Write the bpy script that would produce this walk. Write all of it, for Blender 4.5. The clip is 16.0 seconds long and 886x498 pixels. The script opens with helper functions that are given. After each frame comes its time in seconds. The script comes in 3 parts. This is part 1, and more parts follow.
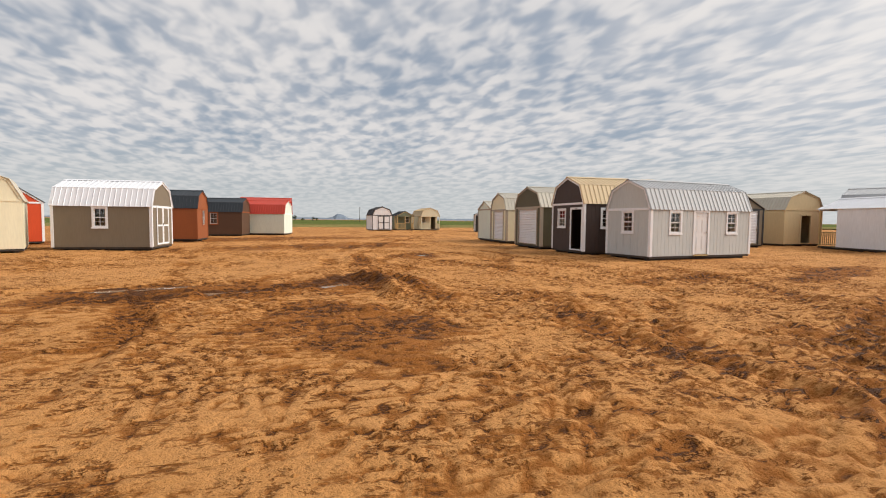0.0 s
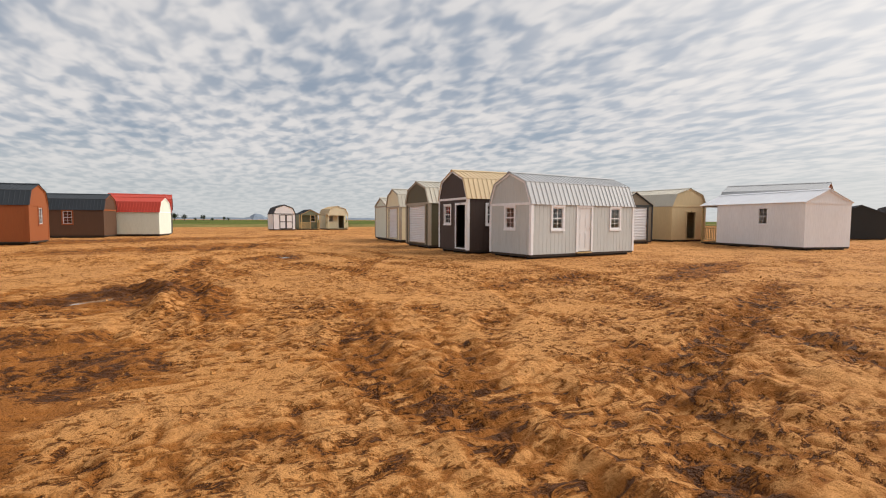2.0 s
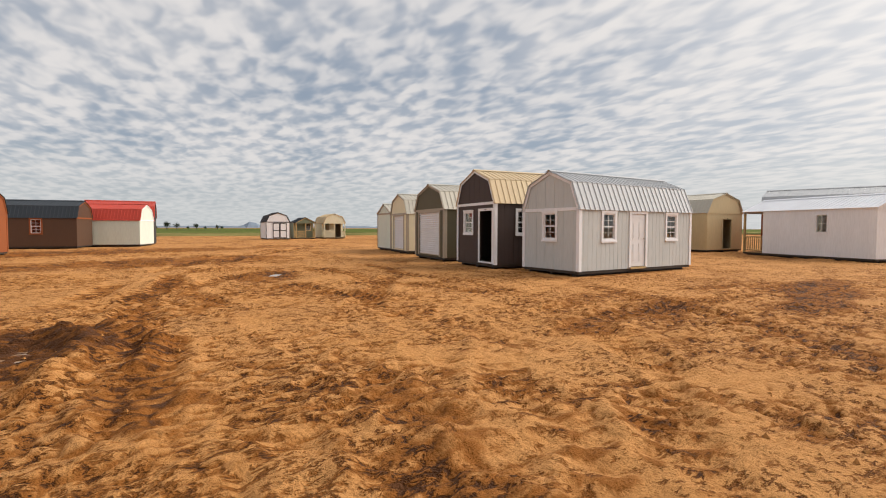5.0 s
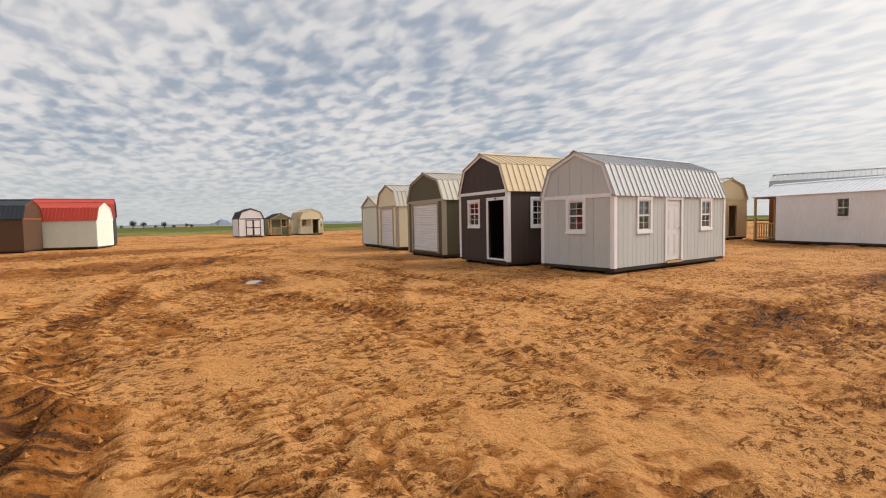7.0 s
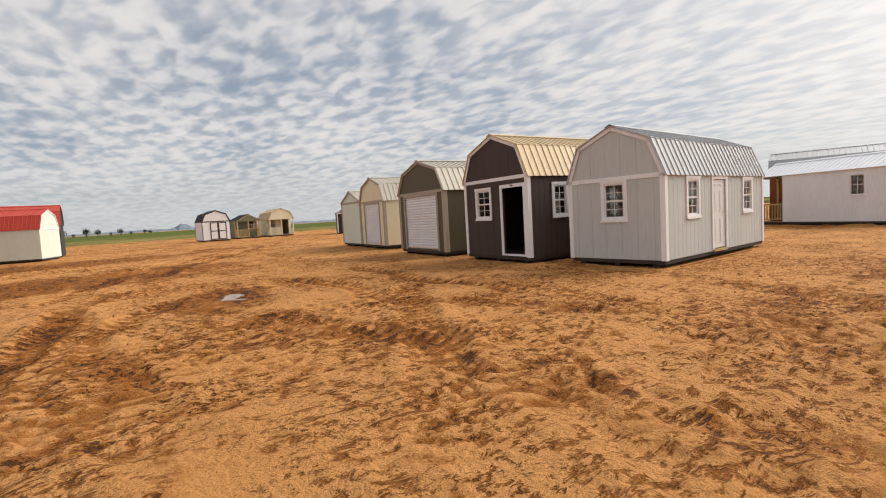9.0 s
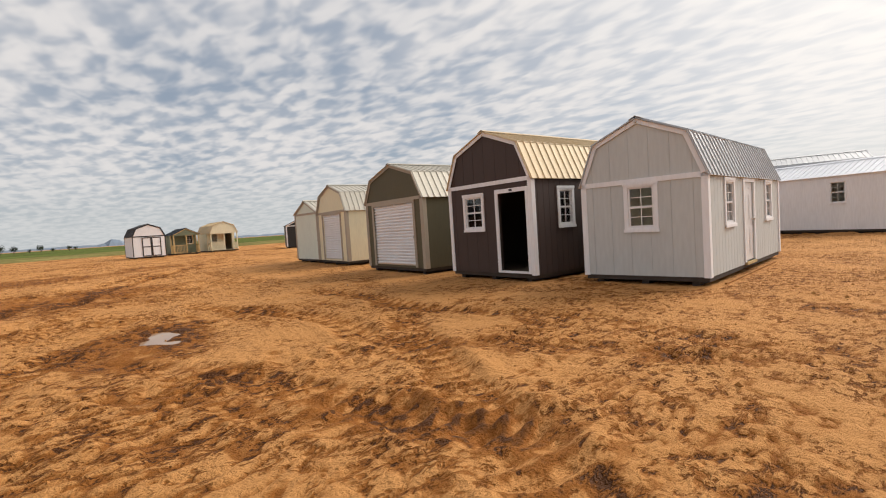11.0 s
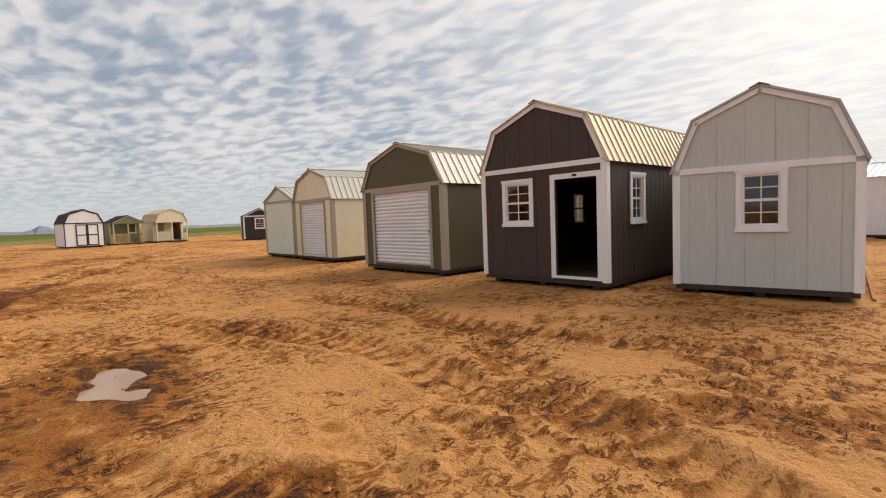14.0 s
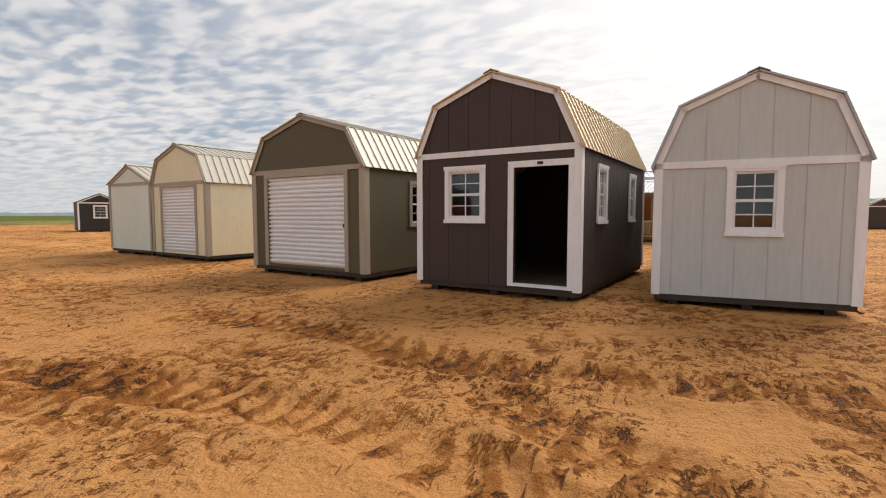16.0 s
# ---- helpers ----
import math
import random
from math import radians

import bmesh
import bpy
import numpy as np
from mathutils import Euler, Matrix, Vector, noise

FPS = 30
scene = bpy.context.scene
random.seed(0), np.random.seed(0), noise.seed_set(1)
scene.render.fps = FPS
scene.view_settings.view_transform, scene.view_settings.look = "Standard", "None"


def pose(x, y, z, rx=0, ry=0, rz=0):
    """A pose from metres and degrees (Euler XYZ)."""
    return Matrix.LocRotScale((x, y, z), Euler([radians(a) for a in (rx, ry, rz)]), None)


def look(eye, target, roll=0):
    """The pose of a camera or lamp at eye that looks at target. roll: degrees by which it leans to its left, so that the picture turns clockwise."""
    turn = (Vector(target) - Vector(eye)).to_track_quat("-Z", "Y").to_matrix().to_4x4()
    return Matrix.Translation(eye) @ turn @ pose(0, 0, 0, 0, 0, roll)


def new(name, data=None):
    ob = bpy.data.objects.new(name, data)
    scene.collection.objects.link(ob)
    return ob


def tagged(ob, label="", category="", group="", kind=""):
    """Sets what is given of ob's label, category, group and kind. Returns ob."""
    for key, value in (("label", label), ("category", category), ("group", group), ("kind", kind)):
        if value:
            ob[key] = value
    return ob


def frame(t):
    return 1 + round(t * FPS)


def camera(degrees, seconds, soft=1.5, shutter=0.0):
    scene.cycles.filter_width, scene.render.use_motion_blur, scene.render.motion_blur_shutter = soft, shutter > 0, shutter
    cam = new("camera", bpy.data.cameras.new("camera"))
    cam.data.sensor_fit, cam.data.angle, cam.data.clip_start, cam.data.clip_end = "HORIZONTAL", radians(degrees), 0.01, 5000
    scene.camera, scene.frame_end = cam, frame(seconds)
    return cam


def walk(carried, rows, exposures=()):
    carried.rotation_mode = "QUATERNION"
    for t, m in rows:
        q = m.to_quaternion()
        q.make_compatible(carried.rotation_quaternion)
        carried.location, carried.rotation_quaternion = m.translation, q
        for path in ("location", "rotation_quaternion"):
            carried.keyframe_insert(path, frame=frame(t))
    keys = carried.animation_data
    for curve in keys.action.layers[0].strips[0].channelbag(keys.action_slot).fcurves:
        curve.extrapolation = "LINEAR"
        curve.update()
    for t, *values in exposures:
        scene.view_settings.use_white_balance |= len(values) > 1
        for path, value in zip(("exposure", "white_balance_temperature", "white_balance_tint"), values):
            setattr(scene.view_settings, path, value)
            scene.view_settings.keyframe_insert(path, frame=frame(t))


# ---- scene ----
cam = camera(84.81, 16.0, 1.1)
PATH = [
    (0, -14.017, -15.704, 1.562, 86.62, -0.52, -18.49),
    (0.5, -13.327, -15.895, 1.539, 87.14, 0.50, -24.34),
    (1, -12.454, -15.803, 1.509, 87.17, 0.43, -26.46),
    (1.5, -11.625, -14.968, 1.471, 86.84, -0.06, -27.61),
    (2, -11.181, -14.464, 1.463, 86.60, -0.25, -27.32),
    (2.5, -11.016, -13.965, 1.487, 86.79, -1.03, -26.53),
    (3, -11.049, -13.380, 1.638, 86.77, -1.51, -25.99),
    (3.5, -10.815, -12.857, 1.505, 87.39, -2.21, -25.63),
    (4, -10.719, -12.272, 1.489, 87.82, -1.69, -26.05),
    (6.5, -10.193, -9.003, 1.500, 86.73, 1.22, -30.43),
    (7, -10.200, -8.415, 1.499, 86.70, 1.10, -30.78),
    (7.5, -10.146, -7.783, 1.513, 86.53, 1.34, -31.59),
    (8, -10.185, -7.145, 1.550, 85.96, 2.31, -32.97),
    (8.5, -10.036, -6.513, 1.473, 85.74, 3.12, -33.70),
    (9, -10.059, -5.906, 1.473, 85.99, 3.27, -34.57),
    (11.5, -9.386, -2.932, 1.479, 87.18, 3.70, -41.31),
    (12, -9.386, -2.428, 1.472, 87.19, 3.38, -41.74),
    (12.5, -9.365, -1.797, 1.467, 87.21, 2.73, -43.54),
    (13, -9.273, -1.286, 1.480, 86.79, 2.40, -44.82),
    (13.5, -9.198, -0.716, 1.479, 86.30, 1.99, -46.39),
    (14, -9.055, -0.336, 1.468, 86.35, 2.13, -45.92),
    (14.5, -9.227, 0.407, 1.472, 86.11, 2.10, -48.56),
    (15, -8.984, 1.062, 1.468, 85.84, 2.24, -51.11),
    (15.5, -8.729, 1.591, 1.458, 85.61, 1.58, -56.04),
    (16, -8.118, 1.848, 1.370, 85.97, 0.02, -60.51),
]
walk(cam, [(t, pose(x, y, z, rx, ry, rz)) for t, x, y, z, rx, ry, rz in PATH], ((0, 0.30, 6800, 11), (8, 0.31, 6800, 11), (14, 0.34, 6800, 11), (16, 0.43, 6800, 11)))

# ---- world and sun ----
SUN_DIR = Vector((0.84, -0.18, 0.66)).normalized()
world = bpy.data.worlds.new("sky")
scene.world = world
world.use_nodes = True
wt = world.node_tree
wt.nodes.clear()


def wn(kind, **props):
    n = wt.nodes.new(kind)
    for k, v in props.items():
        if k == "operation":
            n.operation = v
        elif k == "blend_type":
            n.blend_type = v
    return n


def wmath(op, a, b=None, clamp=False):
    n = wt.nodes.new("ShaderNodeMath")
    n.operation, n.use_clamp = op, clamp
    for i, v in enumerate((a, b)):
        if v is None:
            continue
        if isinstance(v, (int, float)):
            n.inputs[i].default_value = v
        else:
            wt.links.new(v, n.inputs[i])
    return n.outputs[0]


def wmix(fac, a, b):
    n = wt.nodes.new("ShaderNodeMix")
    n.data_type = "RGBA"
    for i, v in ((0, fac), (6, a), (7, b)):
        if isinstance(v, (int, float)):
            n.inputs[i].default_value = v
        elif isinstance(v, tuple):
            n.inputs[i].default_value = (*v, 1)
        else:
            wt.links.new(v, n.inputs[i])
    return n.outputs[2]


def wramp(v, lo, hi):
    n = wt.nodes.new("ShaderNodeMapRange")
    n.interpolation_type = "SMOOTHSTEP"
    wt.links.new(v, n.inputs[0])
    n.inputs[1].default_value, n.inputs[2].default_value = lo, hi
    return n.outputs[0]


sky = wt.nodes.new("ShaderNodeTexSky")
sky.sky_type, sky.sun_disc = "NISHITA", False
sky.sun_elevation = math.asin(SUN_DIR.z)
sky.sun_rotation = math.atan2(SUN_DIR.x, SUN_DIR.y)
coord = wt.nodes.new("ShaderNodeTexCoord")
sep = wt.nodes.new("ShaderNodeSeparateXYZ")
wt.links.new(coord.outputs["Generated"], sep.inputs[0])
height = wmath("MAXIMUM", sep.outputs[2], 0.0)
lift = wmath("ADD", height, 0.10)
comb = wt.nodes.new("ShaderNodeCombineXYZ")
wt.links.new(wmath("DIVIDE", sep.outputs[0], lift), comb.inputs[0])
wt.links.new(wmath("DIVIDE", sep.outputs[1], lift), comb.inputs[1])


def cloud_noise(scale, detail, rough, turn=0.0, stretch=1.0, warp=0.0):
    m = wt.nodes.new("ShaderNodeMapping")
    m.inputs["Rotation"].default_value[2] = radians(turn)
    m.inputs["Scale"].default_value = (1.0, stretch, 1.0)
    wt.links.new(comb.outputs[0], m.inputs[0])
    n = wt.nodes.new("ShaderNodeTexNoise")
    n.inputs["Scale"].default_value, n.inputs["Detail"].default_value = scale, detail
    n.inputs["Roughness"].default_value, n.inputs["Distortion"].default_value = rough, warp
    wt.links.new(m.outputs[0], n.inputs["Vector"])
    return n.outputs[0]


puffs = wramp(cloud_noise(8.8, 2.0, 0.45, 38, 0.6, 0.25), 0.30, 0.70)
bank = wramp(cloud_noise(1.1, 3, 0.5, 60, 0.6), 0.30, 0.66)
wisps = cloud_noise(3.0, 4, 0.6, 55, 0.35, 0.6)
cover = wmath("ADD", wmath("MULTIPLY", puffs, 0.55), wmath("ADD", wmath("MULTIPLY", bank, 0.32), wmath("MULTIPLY", wisps, 0.42)))
cover = wramp(cover, 0.10, 1.12)
dot = wt.nodes.new("ShaderNodeVectorMath")
dot.operation = "DOT_PRODUCT"
wt.links.new(coord.outputs["Generated"], dot.inputs[0])
dot.inputs[1].default_value = SUN_DIR
glow = wmath("POWER", wmath("MAXIMUM", dot.outputs["Value"], 0.0), 5.0)
sky_scaled = wt.nodes.new("ShaderNodeVectorMath")
sky_scaled.operation = "SCALE"
wt.links.new(sky.outputs[0], sky_scaled.inputs[0])
sky_scaled.inputs[3].default_value = 0.10
gap = wmix(0.80, sky_scaled.outputs[0], (0.27, 0.335, 0.43))
cloudy = wmix(cover, gap, (0.70, 0.70, 0.715))
haze = wmath("SUBTRACT", 1.0, wramp(height, 0.0, 0.17))
cloudy = wmix(wmath("MULTIPLY", haze, 0.75), cloudy, (0.52, 0.565, 0.59))
lit = wmix(wmath("MULTIPLY", glow, 1.0, True), cloudy, (1.2, 1.17, 1.13))
back = wt.nodes.new("ShaderNodeBackground")
wt.links.new(lit, back.inputs[0])
back.inputs[1].default_value = 0.85
wout = wt.nodes.new("ShaderNodeOutputWorld")
wt.links.new(back.outputs[0], wout.inputs[0])

sun_data = bpy.data.lights.new("sun", "SUN")
sun_data.energy, sun_data.angle, sun_data.color = 2.7, radians(40), (1.0, 0.97, 0.93)
sun = new("sun", sun_data)
sun.matrix_world = look(SUN_DIR * 100, (0, 0, 0))


# ---- materials ----
def material(name, color, rough=0.6, metal=0.0, vary=0.12, scale=3.0, bump=0.0, bump_scale=60.0, spec=0.5, streak=False):
    """A principled surface with colour variation at two scales and fine relief."""
    m = bpy.data.materials.new(name)
    m.use_nodes = True
    nt = m.node_tree
    b = nt.nodes["Principled BSDF"]
    b.inputs["Roughness"].default_value, b.inputs["Metallic"].default_value = rough, metal
    b.inputs["Specular IOR Level"].default_value = spec
    tc = nt.nodes.new("ShaderNodeTexCoord")
    mp = nt.nodes.new("ShaderNodeMapping")
    nt.links.new(tc.outputs["Object"], mp.inputs[0])
    if streak:
        mp.inputs["Scale"].default_value = (1, 1, 0.15)
    n1 = nt.nodes.new("ShaderNodeTexNoise")
    n1.inputs["Scale"].default_value, n1.inputs["Detail"].default_value = scale, 5
    n2 = nt.nodes.new("ShaderNodeTexNoise")
    n2.inputs["Scale"].default_value, n2.inputs["Detail"].default_value = scale * 14, 3
    nt.links.new(mp.outputs[0], n1.inputs["Vector"])
    nt.links.new(mp.outputs[0], n2.inputs["Vector"])
    add = nt.nodes.new("ShaderNodeMath")
    add.operation = "ADD"
    nt.links.new(n1.outputs[0], add.inputs[0])
    nt.links.new(n2.outputs[0], add.inputs[1])
    rg = nt.nodes.new("ShaderNodeMapRange")
    rg.inputs[1].default_value, rg.inputs[2].default_value = 0.7, 1.3
    rg.inputs[3].default_value, rg.inputs[4].default_value = 1 - vary, 1 + vary
    nt.links.new(add.outputs[0], rg.inputs[0])
    sc = nt.nodes.new("ShaderNodeVectorMath")
    sc.operation = "SCALE"
    sc.inputs[0].default_value = color
    nt.links.new(rg.outputs[0], sc.inputs[3])
    nt.links.new(sc.outputs[0], b.inputs["Base Color"])
    if bump:
        bt = nt.nodes.new("ShaderNodeTexNoise")
        bt.inputs["Scale"].default_value, bt.inputs["Detail"].default_value = bump_scale, 4
        nt.links.new(mp.outputs[0], bt.inputs["Vector"])
        bp = nt.nodes.new("ShaderNodeBump")
        bp.inputs["Strength"].default_value, bp.inputs["Distance"].default_value = bump, 0.01
        nt.links.new(bt.outputs[0], bp.inputs["Height"])
        nt.links.new(bp.outputs[0], b.inputs["Normal"])
    return m


def paint(name, color):
    return material(name, color, 0.62, 0, 0.07, 1.2, 0.25, 40, 0.35, True)


def sheet_metal(name, color, metal=0.25):
    return material(name, color, 0.5, metal, 0.06, 1.5, 0.0, 30, 0.4)


GREY_PAINT = paint("grey_paint", (0.55, 0.57, 0.555))
WHITE_PAINT = paint("white_paint", (0.84, 0.84, 0.85))
BROWN_PAINT = paint("brown_paint", (0.062, 0.041, 0.035))
OLIVE_PAINT = paint("olive_paint", (0.105, 0.092, 0.052))
OLIVE_TRIM = paint("olive_trim", (0.40, 0.345, 0.27))
CREAM_PAINT = paint("cream_paint", (0.78, 0.72, 0.51))
MINT_PAINT = paint("pale_green_paint", (0.68, 0.74, 0.65))
TAN_PAINT = paint("tan_paint", (0.66, 0.51, 0.29))
TAUPE_PAINT = paint("taupe_paint", (0.20, 0.16, 0.11))
RUST_PAINT = paint("rust_stain", (0.30, 0.085, 0.025))
WALNUT_PAINT = paint("walnut_stain", (0.10, 0.052, 0.03))
RED_PAINT = paint("red_paint", (0.62, 0.075, 0.02))
GREEN_PAINT = paint("sage_paint", (0.17, 0.19, 0.12))
DARK_PAINT = paint("dark_paint", (0.032, 0.033, 0.032))
SHINGLE = material("grey_metal_dark", (0.06, 0.06, 0.065), 0.6)
GALV = sheet_metal("galvalume_roof", (0.42, 0.43, 0.44), 0.0)
TAN_ROOF = sheet_metal("tan_roof", (0.62, 0.47, 0.28), 0.1)
STONE_ROOF = sheet_metal("light_stone_roof", (0.52, 0.48, 0.40), 0.15)
WHITE_ROOF = sheet_metal("white_roof", (0.78, 0.79, 0.82), 0.0)
NAVY_ROOF = sheet_metal("charcoal_roof", (0.03, 0.037, 0.045), 0.1)
RED_ROOF = sheet_metal("red_roof", (0.52, 0.06, 0.035), 0.1)
ROLL_WHITE = sheet_metal("white_roll_door", (0.82, 0.83, 0.85), 0.0)
SKID = material("dark_treated_timber", (0.05, 0.036, 0.026), 0.8, 0, 0.3, 4)
PINE = material("new_pine", (0.50, 0.35, 0.16), 0.6, 0, 0.2, 3, 0.2, 30, 0.3, True)
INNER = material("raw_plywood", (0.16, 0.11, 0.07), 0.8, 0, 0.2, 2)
VINYL = material("white_vinyl", (0.78, 0.78, 0.78), 0.35, 0, 0.03)
BLACK = material("black_plastic", (0.015, 0.015, 0.016), 0.4)
CHROME = material("satin_nickel", (0.6, 0.58, 0.55), 0.3, 1.0, 0.03)
GLASS = bpy.data.materials.new("window_glass")
GLASS.use_nodes = True
gb = GLASS.node_tree.nodes["Principled BSDF"]
gb.inputs["Base Color"].default_value = (0.85, 0.9, 0.9, 1)
gb.inputs["Roughness"].default_value = 0.02
gb.inputs["Transmission Weight"].default_value = 1.0
gb.inputs["IOR"].default_value = 1.5


# ---- mesh helpers ----
def box(bm, x0, x1, y0, y1, z0, z1):
    v = [bm.verts.new(p) for p in ((x0, y0, z0), (x1, y0, z0), (x1, y1, z0), (x0, y1, z0), (x0, y0, z1), (x1, y0, z1), (x1, y1, z1), (x0, y1, z1))]
    for f in ((0, 3, 2, 1), (4, 5, 6, 7), (0, 1, 5, 4), (1, 2, 6, 5), (2, 3, 7, 6), (3, 0, 4, 7)):
        bm.faces.new([v[i] for i in f])


def prism(bm, quad, y0, y1):
    """A solid from a polygon of (x, z), counter-clockwise seen from -y, between two y."""
    a = [bm.verts.new((x, y0, z)) for x, z in quad]
    b = [bm.verts.new((x, y1, z)) for x, z in quad]
    bm.faces.new(a)
    bm.faces.new(b[::-1])
    n = len(quad)
    for i in range(n):
        bm.faces.new((a[(i + 1) % n], a[i], b[i], b[(i + 1) % n]))


def part(name, bm, mat, parent, label="", at=None):
    me = bpy.data.meshes.new(name)
    bmesh.ops.recalc_face_normals(bm, faces=bm.faces)
    bm.to_mesh(me)
    bm.free()
    me.materials.append(mat)
    ob = new(name, me)
    ob.parent = parent
    if at is not None:
        ob.matrix_local = at
    if label:
        ob["label"] = label
    return ob


def boxes(name, mat, parent, dims, label="", at=None):
    bm = bmesh.new()
    for d in dims:
        box(bm, *d)
    return part(name, bm, mat, parent, label, at)


def wall_mesh(u0, u1, z0, top, holes, thick, groove, seed):
    """A sheet of siding in the x-z plane, its face at y = 0, with openings and vertical grooves."""
    rnd = random.Random(seed)
    bm = bmesh.new()
    cuts = {u0, u1}
    for a, b in top:
        if u0 < a < u1:
            cuts.add(a)
    for h in holes:
        cuts |= {h[0], h[1]}
    grooves = []
    if groove:
        u = u0 + groove * 0.6
        while u < u1 - 0.05:
            if not any(abs(u - c) < 0.02 for c in cuts):
                grooves.append(u)
                cuts |= {u, u + 0.009}
            u += groove
    cuts = sorted(cuts)

    def roof(u):
        for (a, za), (b, zb) in zip(top, top[1:]):
            if a - 1e-6 <= u <= b + 1e-6:
                return za + (zb - za) * (u - a) / (b - a)
        return top[-1][1]

    for a, b in zip(cuts, cuts[1:]):
        face = 0.008 if a in grooves else 0.0
        mid = (a + b) / 2
        z = z0
        for h in sorted((h for h in holes if h[0] < mid < h[1]), key=lambda h: h[2]):
            if h[2] > z + 1e-4:
                prism(bm, ((a, z), (b, z), (b, h[2]), (a, h[2])), face, thick)
            z = h[3]
        prism(bm, ((a, z), (b, z), (b, roof(b)), (a, roof(a))), face, thick)
    bmesh.ops.remove_doubles(bm, verts=bm.verts, dist=0.0005)
    return bm


def rect_frame(x0, x1, z0, z1, a0, a1, c0, c1, y0, y1):
    """A rectangular frame with a rectangular opening."""
    bm = bmesh.new()
    loops = []
    for y in (y0, y1):
        outer = [bm.verts.new((x, y, z)) for x, z in ((x0, z0), (x1, z0), (x1, z1), (x0, z1))]
        inner = [bm.verts.new((x, y, z)) for x, z in ((a0, c0), (a1, c0), (a1, c1), (a0, c1))]
        loops.append((outer, inner))
    for i in range(4):
        j = (i + 1) % 4
        for o, n in loops:
            bm.faces.new((o[i], o[j], n[j], n[i]))
        for k in (0, 1):
            bm.faces.new((loops[0][k][i], loops[0][k][j], loops[1][k][j], loops[1][k][i]))
    return bm


def window(parent, at, w, h, trim, trim_mat, rows=4, cols=2):
    """A single-hung vinyl window with a wooden surround; x across, z up from its lower left corner, face to -y."""
    win = part("window", rect_frame(-trim, w + trim, -trim, h + trim, 0, w, 0, h, -0.028, -0.002), trim_mat, parent, "", at)
    boxes("head_board", trim_mat, win, [(-trim - 0.015, w + trim + 0.015, -0.036, -0.0285, h + trim - 0.05, h + trim + 0.012)])
    boxes("window_sill", trim_mat, win, [(-trim - 0.015, w + trim + 0.015, -0.042, -0.0285, -trim - 0.012, -trim + 0.05)])
    f = 0.035
    boxes("meeting_rail", VINYL, win, [(f, w - f, 0.004, 0.046, h / 2 - 0.022, h / 2 + 0.022)], "white meeting rail")
    bm = rect_frame(0, w, 0, h, f, w - f, f, h - f, 0.0, 0.05)
    part("sash", bm, VINYL, win, "white vinyl sash")
    bm = bmesh.new()
    for half in (0, 1):
        z0 = f if half == 0 else h / 2 + 0.022
        z1 = h / 2 - 0.022 if half == 0 else h - f
        k = rows // 2
        for i in range(1, k):
            z = z0 + (z1 - z0) * i / k
            box(bm, f, w - f, 0.012, 0.024, z - 0.008, z + 0.008)
        for j in range(1, cols):
            x = f + (w - 2 * f) * j / cols
            box(bm, x - 0.008, x + 0.008, 0.010, 0.026, z0, z1)
    part("muntin", bm, VINYL, win, "thin white muntins")
    for half in (0, 1):
        z0 = f if half == 0 else h / 2 + 0.022
        z1 = h / 2 - 0.022 if half == 0 else h - f
        boxes("pane", GLASS, win, [(f, w - f, 0.028, 0.033, z0, z1)], "clear glass")
    return win


def panel_door(parent, at, w, h, trim, trim_mat, mat=VINYL, label="white six-panel door"):
    """A closed door in its surround; x across, z up from its lower left corner."""
    bm = bmesh.new()
    box(bm, -trim, 0, -0.028, -0.002, 0, h + trim)
    box(bm, w, w + trim, -0.028, -0.002, 0, h + trim)
    box(bm, 0, w, -0.028, -0.002, h, h + trim)
    surround = part("door_frame", bm, trim_mat, parent, "", at)
    bm = bmesh.new()
    box(bm, 0.01, w - 0.01, 0.018, 0.05, 0.02, h - 0.01)
    cx = (0.12, w / 2 - 0.05), (w / 2 + 0.05, w - 0.12)
    for a, b in cx:
        for z0, z1 in ((0.16, 0.78), (0.92, 1.50), (1.62, h - 0.12)):
            if z1 > z0:
                box(bm, a, b, 0.010, 0.0179, z0, z1)
                box(bm, a + 0.04, b - 0.04, 0.004, 0.0099, z0 + 0.04, z1 - 0.04)
    slab = part("door_slab", bm, mat, surround, label)
    bm = bmesh.new()
    bmesh.ops.create_uvsphere(bm, u_segments=12, v_segments=8, radius=0.032, matrix=pose(w - 0.08, -0.03, 0.95))
    box(bm, w - 0.09, w - 0.07, -0.02, 0.018, 0.94, 0.96)
    part("door_knob", bm, CHROME, surround, "satin nickel knob")
    boxes("threshold", PINE, surround, [(-0.02, w + 0.02, -0.05, 0.05, -0.06, 0.0)], "bare pine threshold")
    return surround


